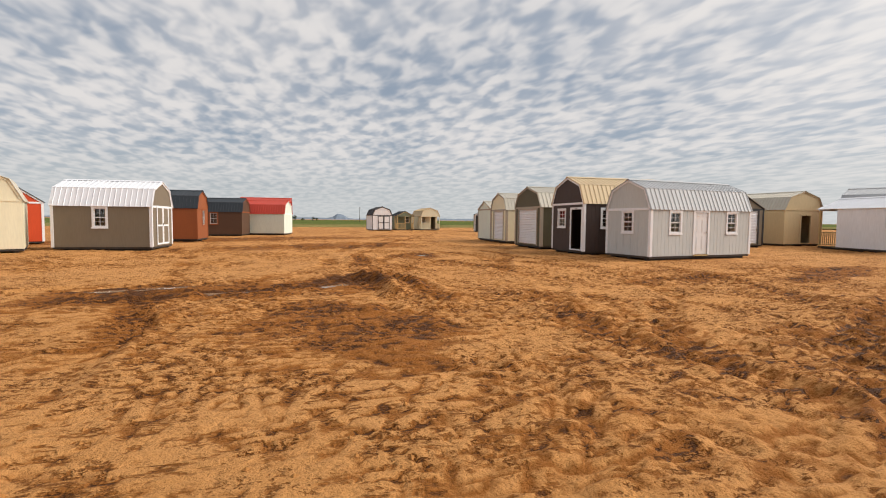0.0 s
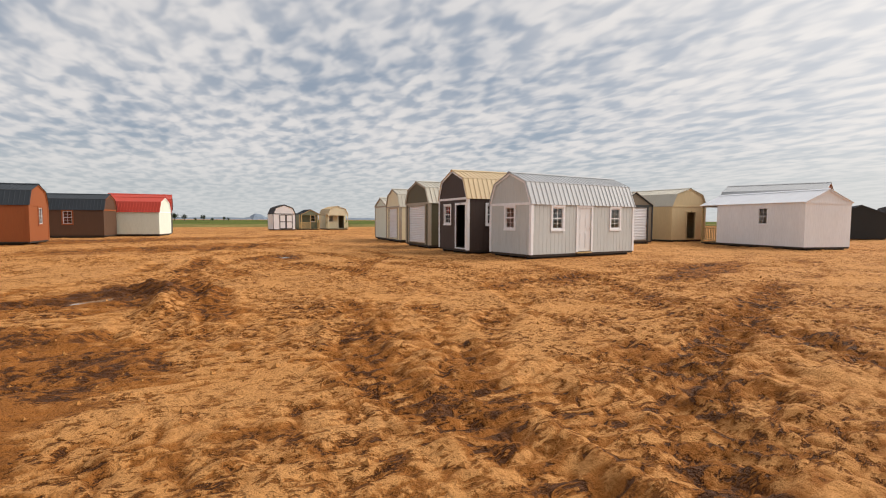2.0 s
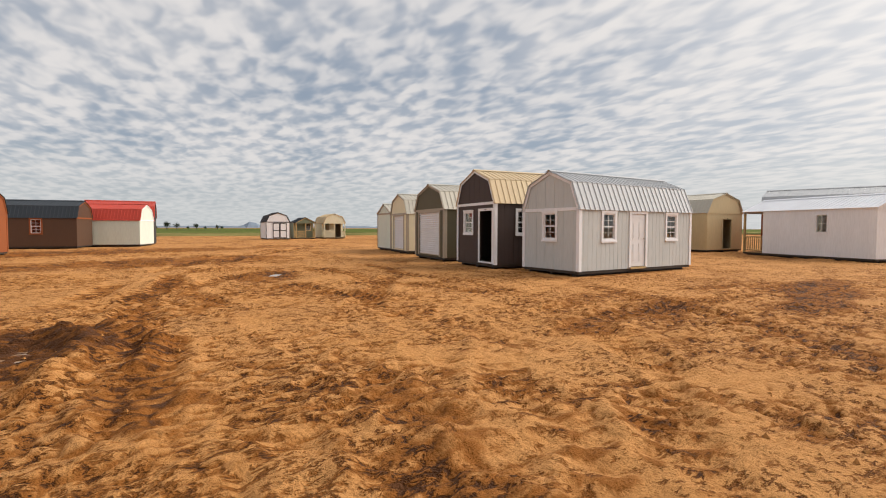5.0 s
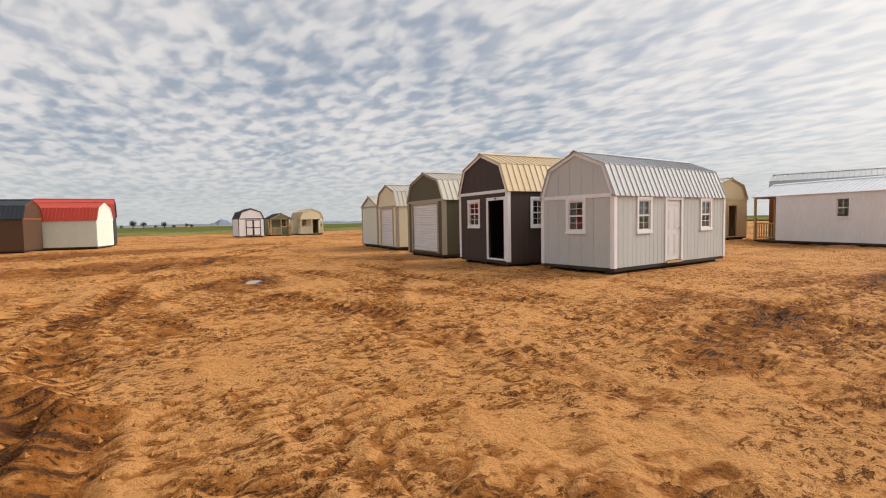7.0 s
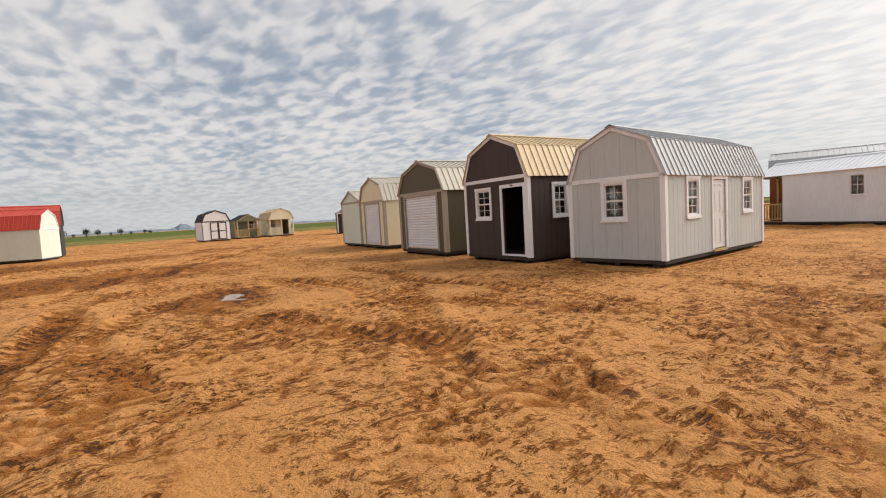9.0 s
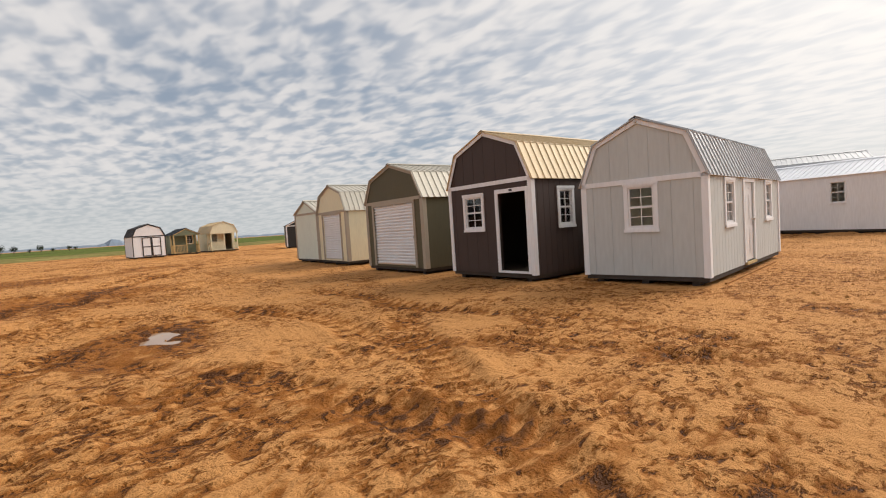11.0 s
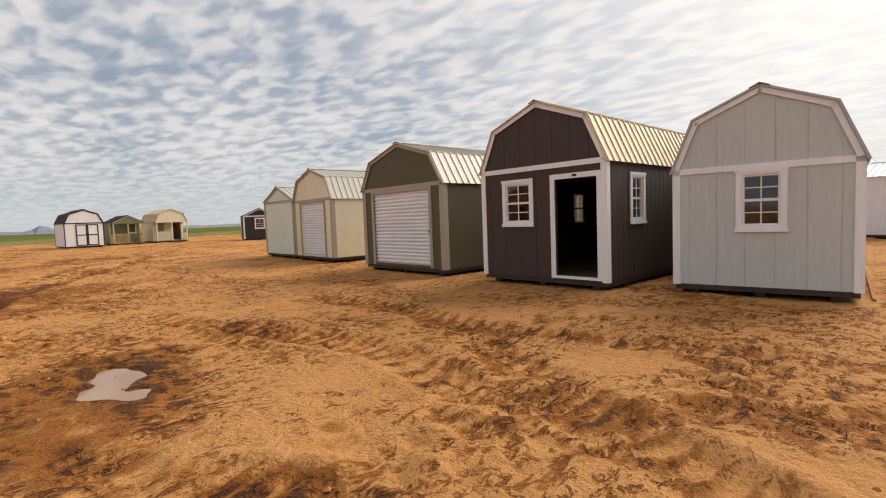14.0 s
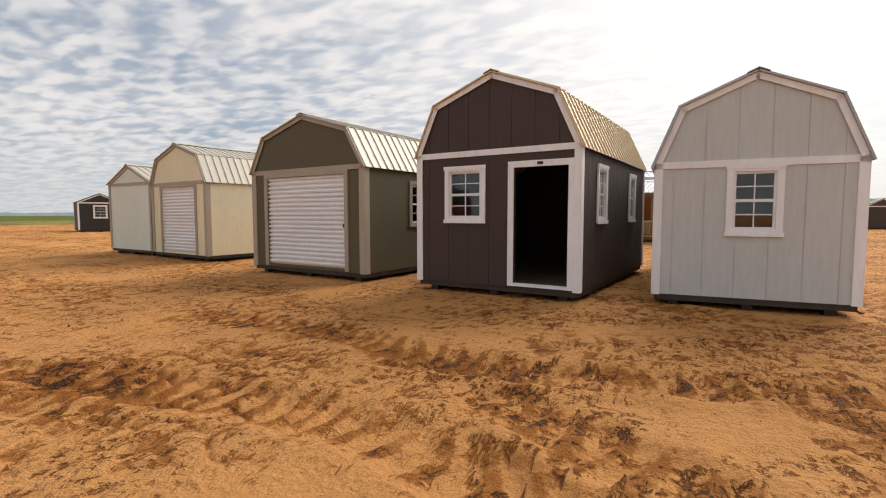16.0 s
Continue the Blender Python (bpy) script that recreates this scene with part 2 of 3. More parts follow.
def roll_door(parent, at, w, h, jamb, jamb_mat):
    """A ribbed steel roll-up door in its jambs."""
    bm = bmesh.new()
    n = int(h / 0.098)
    prof = []
    for i in range(n):
        z = h * i / n
        s = h / n
        prof += [(0.062, z), (0.062, z + s * 0.26), (0.020, z + s * 0.36), (0.012, z + s * 0.70), (0.024, z + s * 0.96)]
    prof.append((0.062, h))
    a = [bm.verts.new((0, y, z)) for y, z in prof]
    b = [bm.verts.new((w, y, z)) for y, z in prof]
    for i in range(len(prof) - 1):
        bm.faces.new((a[i], b[i], b[i + 1], a[i + 1]))
    box(bm, 0, w, 0.066, 0.072, 0, h)
    door = part("roll_up_door", bm, ROLL_WHITE, parent, "white ribbed steel roll-up door", at)
    bm = bmesh.new()
    box(bm, -jamb, 0, -0.030, -0.002, -0.05, h + jamb * 0.8)
    box(bm, w, w + jamb, -0.030, -0.002, -0.05, h + jamb * 0.8)
    box(bm, 0, w, -0.030, -0.002, h, h + jamb * 0.8)
    part("jamb", bm, jamb_mat, door)
    boxes("bottom_bar", CHROME, door, [(0, w, 0.02, 0.07, 0, 0.04)], "grey metal bottom bar")
    boxes("latch", BLACK, door, [(w - 0.07, w - 0.03, 0.0, 0.05, 0.86, 0.94)], "black latch")
    return door


def barn_doors(parent, at, w, h, wall_mat, trim_mat):
    """A pair of trimmed plank doors."""
    for i in (0, 1):
        x0 = i * w / 2 + 0.006
        x1 = (i + 1) * w / 2 - 0.006
        leaf = boxes("door", wall_mat, parent, [(x0, x1, -0.024, -0.002, 0, h)], "", at)
        t = 0.09
        bm = bmesh.new()
        box(bm, x0, x0 + t, -0.044, -0.0245, 0, h)
        box(bm, x1 - t, x1, -0.044, -0.0245, 0, h)
        for z in (0, h / 2 - t / 2, h - t):
            box(bm, x0 + t, x1 - t, -0.042, -0.0245, z, z + t)
        part("door_trim", bm, trim_mat, leaf)
    boxes("door_handle", BLACK, parent, [(w / 2 - 0.03, w / 2 + 0.03, -0.06, -0.0445, h * 0.5, h * 0.5 + 0.12)], "black handle", at)


def profile(w, eave, knee, apex, gable):
    if gable:
        return [(-w / 2, eave), (0, apex), (w / 2, eave)]
    kx = w * 0.375
    return [(-w / 2, eave), (-kx, knee), (0, apex), (kx, knee), (w / 2, eave)]


def roof_panel(parent, p, q, y0, y1, mat, rib=0.23, over=0.0):
    """One ribbed metal roof face from the lower edge p to the upper edge q, both (x, z)."""
    dx, dz = q[0] - p[0], q[1] - p[1]
    n = math.hypot(dx, dz)
    nx, nz = -dz / n, dx / n
    if nz < 0:
        nx, nz = -nx, -nz
    p = (p[0] - dx / n * over, p[1] - dz / n * over)

    lift = [(y0, 0.022)]
    y = y0 + 0.03
    while y < y1 - 0.05:
        lift += [(y, 0.022), (y + 0.008, 0.044), (y + 0.026, 0.044), (y + 0.034, 0.022)]
        y += rib
    lift.append((y1, 0.022))
    bm = bmesh.new()
    rings = []
    for yy, hi in lift:
        ring = [bm.verts.new((c[0] + nx * h, yy, c[1] + nz * h)) for c, h in ((p, 0.004), (q, 0.004), (q, hi), (p, hi))]
        rings.append(ring)
    for r, t in zip(rings, rings[1:]):
        for i in range(4):
            j = (i + 1) % 4
            bm.faces.new((r[i], r[j], t[j], t[i]))
    bm.faces.new(rings[0])
    bm.faces.new(rings[-1])
    return part("roof_panel", bm, mat, parent)


def shed(name, label, place, turn, w, l, eave, apex, wall, trim, roof, gable=False, knee=None, base=0.16, front=(), right=(), left=(), back=(),
         groove=0.0, belt=True, corner=0.10, porch=0.0, front_wall=None, category="shed", rib=0.23, gable_mat=None, overhang=0.07):
    """A portable building: its front faces -y, x to the right seen from the front; z from the ground.
    front, right, left: openings as (kind, centre along the wall, width, height, sill above the floor)."""
    root = tagged(new(name), label, category, "portable buildings on the lot", "")
    root.matrix_world = pose(place[0], place[1], place[2] if len(place) > 2 else 0.0, 0, 0, turn)
    knee = knee or eave + (apex - eave) * 0.66
    prof = profile(w, eave, knee, apex, gable)
    hw = w / 2
    th = 0.07
    fl = base + 0.02
    # floor and skids
    boxes("floor_frame", SKID, root, [(-hw + 0.02, hw - 0.02, 0.02, l - 0.02, base - 0.09, base - 0.004)], "dark treated floor frame")
    for x in (-hw + 0.22, hw - 0.36, -0.07):
        boxes("skid", SKID, root, [(x, x + 0.14, 0.10, l - 0.10, -0.03, base - 0.09)], "dark timber skid")
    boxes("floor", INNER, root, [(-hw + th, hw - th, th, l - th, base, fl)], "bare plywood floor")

    def holes(items, mirror=1):
        return [(c - ww / 2, c + ww / 2, fl + sill, fl + sill + hh) for kind, c, ww, hh, sill in items if kind not in ("barn",)]

    fy = porch
    kinds = {
        "front_wall": (Matrix.Translation((0, fy, 0)), prof, -hw, hw, front),
        "back_wall": (pose(0, l, 0, 0, 0, 180), prof, -hw, hw, back),
        "right_wall": (pose(hw, 0, 0, 0, 0, 90), [(fy, eave), (l, eave)], fy + th, l - th, right),
        "left_wall": (pose(-hw, 0, 0, 0, 0, -90), [(-l, eave), (-fy, eave)], -l + th, -fy - th, [(k, -c, a, b, s) for k, c, a, b, s in left]),
    }
    for n, (wall_name, (m, top, u0, u1, items)) in enumerate(kinds.items()):
        wm = front_wall if front_wall and wall_name == "front_wall" else wall
        if porch and wall_name == "front_wall":
            top = [(-hw, eave), (hw, eave)]
        top = [(a, b - 0.006) for a, b in top]
        holder = part(wall_name, wall_mesh(u0, u1, base, top, holes(items), th, groove * (2 if wall_name in ("front_wall", "back_wall") else 1), n), wm, root, "", m)
        for kind, c, ww, hh, sill in items:
            at = Matrix.Translation((c - ww / 2, 0, fl + sill))
            if kind == "window":
                window(holder, at, ww, hh, 0.085, trim)
            elif kind == "dark_window":
                window(holder, at, ww, hh, 0.045, trim)
            elif kind == "door":
                panel_door(holder, at, ww, hh, 0.09, trim)
            elif kind == "roll":
                roll_door(holder, at, ww, hh, 0.10, trim)
            elif kind == "barn":
                barn_doors(holder, at, ww, hh, wall, trim)
            elif kind == "open":
                bm = bmesh.new()
                t = 0.10
                box(bm, -t, 0, -0.028, -0.002, -0.02, hh + t)
                box(bm, ww, ww + t, -0.028, -0.002, -0.02, hh + t)
                box(bm, 0, ww, -0.028, -0.002, hh, hh + t)
                box(bm, 0, ww, -0.02, 0.06, -0.02, 0.03)
                part("door_frame", bm, trim, holder, "white door surround", at)
                boxes("sign_plate", BLACK, holder, [(ww / 2 - 0.05, ww / 2 + 0.05, -0.036, -0.0285, hh + 0.03, hh + 0.075)], "small black plate", at)
        if wall_name in ("front_wall", "back_wall") and belt and not (porch and wall_name == "front_wall"):
            z = eave - 0.05
            boxes("belt_board", trim, holder, [(-hw - 0.02, hw + 0.02, -0.022, -0.001, z - 0.05, z + 0.05)])
    # porch: posts, rails and the gable above
    if porch:
        bm = wall_mesh(-hw, hw, eave - 0.12, [(a, b - 0.006) for a, b in prof], [], th, 0, 7)
        part("porch_gable", bm, gable_mat or wall, root)
        pt = PINE if trim is not CREAM_PAINT else CREAM_PAINT
        for x in (-hw + 0.02, -0.05, hw - 0.12):
            boxes("porch_post", pt, root, [(x, x + 0.10, 0.012, 0.11, base, eave - 0.12)])
        for a, b in ((-hw + 0.12, -0.05),):
            boxes("handrail", pt, root, [(a, b, 0.03, 0.08, base + 0.85, base + 0.92)])
            boxes("bottom_rail", pt, root, [(a, b, 0.035, 0.075, base + 0.10, base + 0.16)])
            k = int((b - a) / 0.14)
            for i in range(k):
                x = a + 0.05 + i * 0.14
                boxes("baluster", pt, root, [(x, x + 0.04, 0.04, 0.07, base + 0.16, base + 0.85)])
        for side in (-1, 1):
            x = side * (hw - 0.06)
            boxes("handrail", pt, root, [(x - 0.03, x + 0.03, 0.12, fy, base + 0.85, base + 0.92)])
            boxes("bottom_rail", pt, root, [(x - 0.02, x + 0.02, 0.12, fy, base + 0.10, base + 0.16)])
            for i in range(int((fy - 0.12) / 0.14)):
                y = 0.16 + i * 0.14
                boxes("baluster", pt, root, [(x - 0.02, x + 0.02, y, y + 0.04, base + 0.16, base + 0.85)])
        boxes("porch_deck", PINE, root, [(-hw, hw, 0.0, fy - 0.002, base - 0.002, fl)], "bare pine deck")
    # corner boards
    if corner:
        for sx in (-1, 1):
            for y0, y1, out in ((fy, fy, -1), (l, l, 1)):
                x = sx * hw
                c = 0.022
                ya, yb = (y0 - c, y0 - 0.001) if out < 0 else (y0 + 0.001, y0 + c)
                sa, sb = (y0 - c, y0 + corner) if out < 0 else (y0 - corner, y0 + c)
                bm = bmesh.new()
                box(bm, min(x, x - sx * corner), max(x, x - sx * corner), ya, yb, base - 0.01, eave - 0.02)
                box(bm, min(x + sx * 0.001, x + sx * c), max(x + sx * 0.001, x + sx * c), sa, sb, base - 0.01, eave - 0.02)
                part("corner_board", bm, trim, root)
    # roof: one ribbed sheet a face, rake boards and a ridge cap
    ov = overhang
    for i, (p, q) in enumerate(zip(prof, prof[1:])):
        lo, hi = (p, q) if p[1] < q[1] else (q, p)
        first = i in (0, len(prof) - 2)
        roof_panel(root, lo, hi, -ov, l + ov, roof, rib, 0.09 if first else 0.03)
        for y0, y1 in ((-0.034, -0.0225), (l + 0.0225, l + 0.034)):
            dx, dz = hi[0] - lo[0], hi[1] - lo[1]
            k = math.hypot(dx, dz)
            ix, iz = dz / k, -dx / k
            if iz > 0:
                ix, iz = -ix, -iz
            bm = bmesh.new()
            d = 0.085
            prism(bm, ((lo[0], lo[1]), (hi[0], hi[1]), (hi[0] + ix * d, hi[1] + iz * d), (lo[0] + ix * d, lo[1] + iz * d)), y0, y1)
            part("rake_board", bm, trim, root)
    bm = bmesh.new()
    for s in (-1, 1):
        dxn = (prof[-1][0] - 0) if gable else prof[-2][0]
        dzn = (eave if gable else knee) - apex
        k = math.hypot(dxn, dzn)
        ex, ez = s * dxn / k * 0.15, dzn / k * 0.15
        prism(bm, ((0, apex + 0.046), (ex, apex + 0.046 + ez), (ex, apex + 0.056 + ez), (0, apex + 0.060)), -ov, l + ov)
    part("ridge_cap", bm, roof, root)
    return root


# ---- ground ----
rng = np.random.RandomState(4)


def lattice(x, y, cell, seed):
    """Smooth value noise in -1..1."""
    u, v = x / cell, y / cell
    iu, iv = np.floor(u).astype(int), np.floor(v).astype(int)
    fu, fv = u - iu, v - iv
    fu, fv = fu * fu * (3 - 2 * fu), fv * fv * (3 - 2 * fv)
    table = np.random.RandomState(seed).uniform(-1, 1, (512, 512))

    def g(a, b):
        return table[a % 512, b % 512]

    return (g(iu, iv) * (1 - fu) + g(iu + 1, iv) * fu) * (1 - fv) + (g(iu, iv + 1) * (1 - fu) + g(iu + 1, iv + 1) * fu) * fv


def ease(d, a, b):
    t = np.clip((d - a) / (b - a), 0, 1)
    return t * t * (3 - 2 * t)


def along(x, y, line):
    """Distance to a polyline, and the way along it."""
    best = np.full(x.shape, 1e9)
    run = np.zeros(x.shape)
    s = 0.0
    for (ax, ay), (bx, by) in zip(line, line[1:]):
        dx, dy = bx - ax, by - ay
        n = math.hypot(dx, dy)
        t = np.clip(((x - ax) * dx + (y - ay) * dy) / n ** 2, 0, 1)
        d = np.hypot(x - ax - t * dx, y - ay - t * dy)
        near = d < best
        best = np.where(near, d, best)
        run = np.where(near, s + t * n, run)
        s += n
    return best, run


PUDDLES = [(-12.6, -3.75, 0.5, 0.28, 25), (-8.03, 5.15, 0.62, 0.26, 80), (-17.0, -3.6, 1.1, 0.32, 15), (-15.6, -4.6, 0.8, 0.2, 10), (-8.0, 17.0, 0.8, 0.4, 20)]
RUTS = [
    [(-30, -8), (-20, -5.6), (-16, -4.6), (-12.6, -4.2), (-11.2, -1.5), (-10.8, 6), (-9.2, 11), (-7.5, 16), (-3, 25), (2, 36)],
    [(-31, -6), (-20, -3.8), (-15, -2.8), (-12.8, 0), (-12.2, 5), (-10.6, 11), (-8.2, 17), (-4.5, 26)],
    [(9, -5), (3, -3.6), (1, -3.2), (-1.6, -2.9), (-3.7, -3.4), (-4.5, -4.3), (-5.2, -5.8), (-6.5, -8.5), (-7.0, -12)],
    [(10, -6.5), (3, -4.2), (-0.1, -4.5), (-3.7, -5), (-5.8, -5.5), (-6.9, -5.9), (-7.8, -7), (-8.4, -9.5), (-8.6, -13)],
    [(-8.6, 4), (-8.1, 1.9), (-7.5, 0), (-7.2, -1.9), (-7.2, -3.4), (-7, -4.2), (-6.4, -6.5)],
    [(-9.2, 5.2), (-10.3, 2.9), (-10.3, 0.1), (-10, -1.9), (-9.5, -3), (-9.2, -4.5), (-8.8, -7), (-9, -9)],
    [(-10.8, 5.8), (-11.5, 1.2), (-11.3, -1), (-10.9, -2.7), (-10.6, -4), (-10.7, -6.5)],
    [(-4.8, 3.2), (-8, -3), (-9.1, -7), (-9.5, -9.2), (-9.6, -11), (-9.2, -15)],
    [(4, -2.5), (-1.9, -4.7), (-5.3, -6.6), (-7.5, -8.8), (-8.6, -10.1), (-9.2, -11.5)],
    [(-9.4, 4), (-8.5, 2.2), (-8, 1.4), (-7.7, 0.4), (-7, -1.5)],
    [(-1.8, 9.3), (-4.4, 4.4), (-3.8, 2.3), (-3.5, 0.4), (-3.8, -1.4)],
    [(-3.4, 20), (-3.5, 13.5), (-3.8, 6.7), (-3.9, 3.5), (-3.5, 1.5), (-3.2, 0.2)],
    [(-6.4, 9), (-6, 4.6), (-5.9, 3.4), (-5.9, 2.2), (-5.4, 0), (-4.2, -2.5)],
    [(-12, -16), (-7, -11.5), (0, -8.5), (6, -7)],
]
for k in range(2):
    r = random.Random(30 + k)
    px, py, way = r.uniform(-17, 3), -17.0 + r.uniform(0, 5), r.uniform(-25, 25)
    line, bend = [], r.uniform(-9, 9)
    for i in range(9):
        line.append((px, py))
        px, py, way = px - 4 * math.sin(radians(way)), py + 4 * math.cos(radians(way)), way + bend
    RUTS.append(line)
WET = [(-15.5, -4.4, 5.0, 1.3, 14), (-12.2, -3.5, 1.6, 1.5, 0), (-8.1, 5.2, 1.7, 1.1, 75), (3.0, -5.0, 4.5, 0.9, 20), (-12, 13, 8, 3.2, 20), (-13.0, -8.6, 1.5, 2.6, 8), (-16, 24, 14, 3.6, 25)]


def ellipse(x, y, e):
    cx, cy, a, b, turn = e
    c, s = math.cos(radians(turn)), math.sin(radians(turn))
    u, v = (x - cx) * c + (y - cy) * s, -(x - cx) * s + (y - cy) * c
    return np.hypot(u / a, v / b)


def terrain(x, y):
    """Height and wetness of the trampled dirt."""
    z = 0.03 * lattice(x, y, 3.1, 1) + 0.022 * lattice(x, y, 1.1, 2)
    clod = np.abs(lattice(x + 0.7 * lattice(x, y, 1.3, 8), y, 0.42, 3))
    rough = ease(lattice(x, y, 2.3, 9) + 0.6 * lattice(x, y, 0.9, 10), -0.35, 0.55)
    z += rough * (0.050 * (clod - 0.35) + 0.034 * lattice(x, y, 0.22, 4) + 0.020 * lattice(x, y, 0.11, 5))
    # short crescent prints left by lugs and boots, lying across the tracks
    wx, wy = x + 0.25 * lattice(x, y, 0.8, 11), y + 0.25 * lattice(x, y, 0.8, 12)
    cut = 1 - ease(np.abs(lattice(wx * 0.6, wy * 1.3, 0.13, 13)), 0.0, 0.38)
    area = ease(lattice(x, y, 2.9, 14) + 0.7 * lattice(x, y, 1.0, 15) + 0.35 * lattice(x, y, 0.4, 16), -0.45, 0.45)
    z -= 0.030 * cut * area
    z += 0.004 * lattice(x, y, 0.13, 6)
    wet = 0.10 * rough + 0.40 * cut * area + 0.12 * area
    for k, line in enumerate(RUTS):
        wob = 0.25 * lattice(x, y, 2.0, 20 + k)
        d, s = along(x + wob, y + wob, line)
        on = (1 - ease(d, 0.16, 0.42)) * ease(lattice(x, y, 3.1, 40 + k) + 0.35 * lattice(x, y, 0.7, 140 + k), -0.5, 0.15)
        lug = np.sin(s * 2 * math.pi / 0.23 + 6 * np.abs(d) + 2.6 * lattice(x, y, 0.45, 160 + k))
        z -= on * (0.040 + 0.022 * lug)
        z += 0.035 * np.exp(-((d - 0.40) / 0.12) ** 2) * (0.6 + 0.6 * lattice(x, y, 0.3, 60 + k))
        wet += 0.42 * on * ease(-lug, 0.15, 0.6) + 0.22 * (1 - ease(d, 0.1, 0.60)) * ease(lattice(x, y, 2.6, 80 + k) + 0.3 * lattice(x, y, 0.6, 90), -0.5, 0.4)
    for k, e in enumerate(WET):
        q = ellipse(x, y, e) + 0.30 * lattice(x, y, 0.9, 70 + k) + 0.2 * lattice(x, y, 0.3, 71 + k)
        in_ = 1 - ease(q, 0.55, 1.15)
        wet += 0.50 * in_
        z += in_ * 0.05 * lattice(x, y, 0.45, 75 + k)
    d, s = along(x, y, [(-12.0, -2.8), (-11.5, -3.8), (-11.7, -5.6)])
    z += 0.20 * np.exp(-(d / 0.26) ** 2) * (0.8 + 0.5 * lattice(x, y, 0.3, 51))
    d, s = along(x, y, [(-11.5, -2.4), (-10.8, -3.8), (-11.0, -5.0)])
    z += 0.16 * np.exp(-(d / 0.20) ** 2)
    for e in PUDDLES:
        q = ellipse(x, y, e) + 0.65 * lattice(x, y, 0.36, 33) + 0.35 * lattice(x, y, 0.15, 34)
        z = np.where(q < 1.6, z * ease(q, 0.9, 1.6) - 0.055 * (1 - ease(q, 0.6, 1.3)), z)
        wet += 0.5 * (1 - ease(q, 1.0, 1.7))
    # swept smooth round the buildings
    calm = 1 - 0.6 * (1 - ease(np.maximum(np.abs(x - 5) - 7.5, np.abs(y - 10) - 12.0), 0.0, 2.4))
    return z * calm, np.clip(wet * (0.4 + 0.6 * calm), 0, 1)


def grid_axis(spans):
    out = []
    for a, b, step in spans:
        out += list(np.arange(a, b - 1e-6, step))
    return np.array(out + [spans[-1][1]])


gx = grid_axis([(-2500, -200, 230), (-200, -60, 14), (-60, -24, 1.2), (-24, -16, 0.2), (-16, -3, 0.033), (-3, 1, 0.05), (1, 8, 0.11), (8, 24, 0.3), (24, 80, 2.0), (80, 220, 14), (220, 2500, 228)])
gy = grid_axis([(-2500, -200, 230), (-200, -30, 10), (-30, -17, 0.5), (-17, 9, 0.036), (9, 14, 0.06), (14, 24, 0.12), (24, 60, 0.6), (60, 130, 3.5), (130, 400, 27), (400, 3400, 300)])
X, Y = np.meshgrid(gx, gy)
Z, WETNESS = terrain(X, Y)
fade = 1 - ease(np.maximum(np.abs(X + 2), np.abs(Y)), 45, 80)
Z = Z * fade
nx_, ny_ = len(gx), len(gy)
idx = np.arange(nx_ * ny_).reshape(ny_, nx_)
quads = np.stack([idx[:-1, :-1], idx[:-1, 1:], idx[1:, 1:], idx[1:, :-1]], -1).reshape(-1, 4)
gme = bpy.data.meshes.new("ground")
gme.vertices.add(nx_ * ny_)
gme.vertices.foreach_set("co", np.stack([X, Y, Z], -1).astype(np.float32).ravel())
gme.loops.add(quads.size)
gme.loops.foreach_set("vertex_index", quads.astype(np.int32).ravel())
gme.polygons.add(len(quads))
gme.polygons.foreach_set("loop_start", np.arange(0, quads.size, 4, dtype=np.int32))
gme.polygons.foreach_set("use_smooth", np.ones(len(quads), bool))
gme.update(calc_edges=True)
attr = gme.attributes.new("wet", "FLOAT", "POINT")
attr.data.foreach_set("value", WETNESS.astype(np.float32).ravel())

DIRT = bpy.data.materials.new("trampled_dirt")
DIRT.use_nodes = True
nt = DIRT.node_tree
bsdf = nt.nodes["Principled BSDF"]


def gnoise(scale, detail=5, rough=0.6):
    n = nt.nodes.new("ShaderNodeTexNoise")
    n.inputs["Scale"].default_value, n.inputs["Detail"].default_value, n.inputs["Roughness"].default_value = scale, detail, rough
    geo = nt.nodes.new("ShaderNodeNewGeometry")
    nt.links.new(geo.outputs["Position"], n.inputs["Vector"])
    return n.outputs[0]


def gmath(op, a, b, clamp=False):
    n = nt.nodes.new("ShaderNodeMath")
    n.operation, n.use_clamp = op, clamp
    for i, v in enumerate((a, b)):
        if isinstance(v, (int, float)):
            n.inputs[i].default_value = v
        else:
            nt.links.new(v, n.inputs[i])
    return n.outputs[0]


def gmix(fac, a, b):
    n = nt.nodes.new("ShaderNodeMix")
    n.data_type = "RGBA"
    nt.links.new(fac, n.inputs[0])
    for i, v in ((6, a), (7, b)):
        if isinstance(v, tuple):
            n.inputs[i].default_value = (*v, 1)
        else:
            nt.links.new(v, n.inputs[i])
    return n.outputs[2]


def gramp(v, lo, hi):
    n = nt.nodes.new("ShaderNodeMapRange")
    n.interpolation_type = "SMOOTHSTEP"
    nt.links.new(v, n.inputs[0])
    n.inputs[1].default_value, n.inputs[2].default_value = lo, hi
    return n.outputs[0]


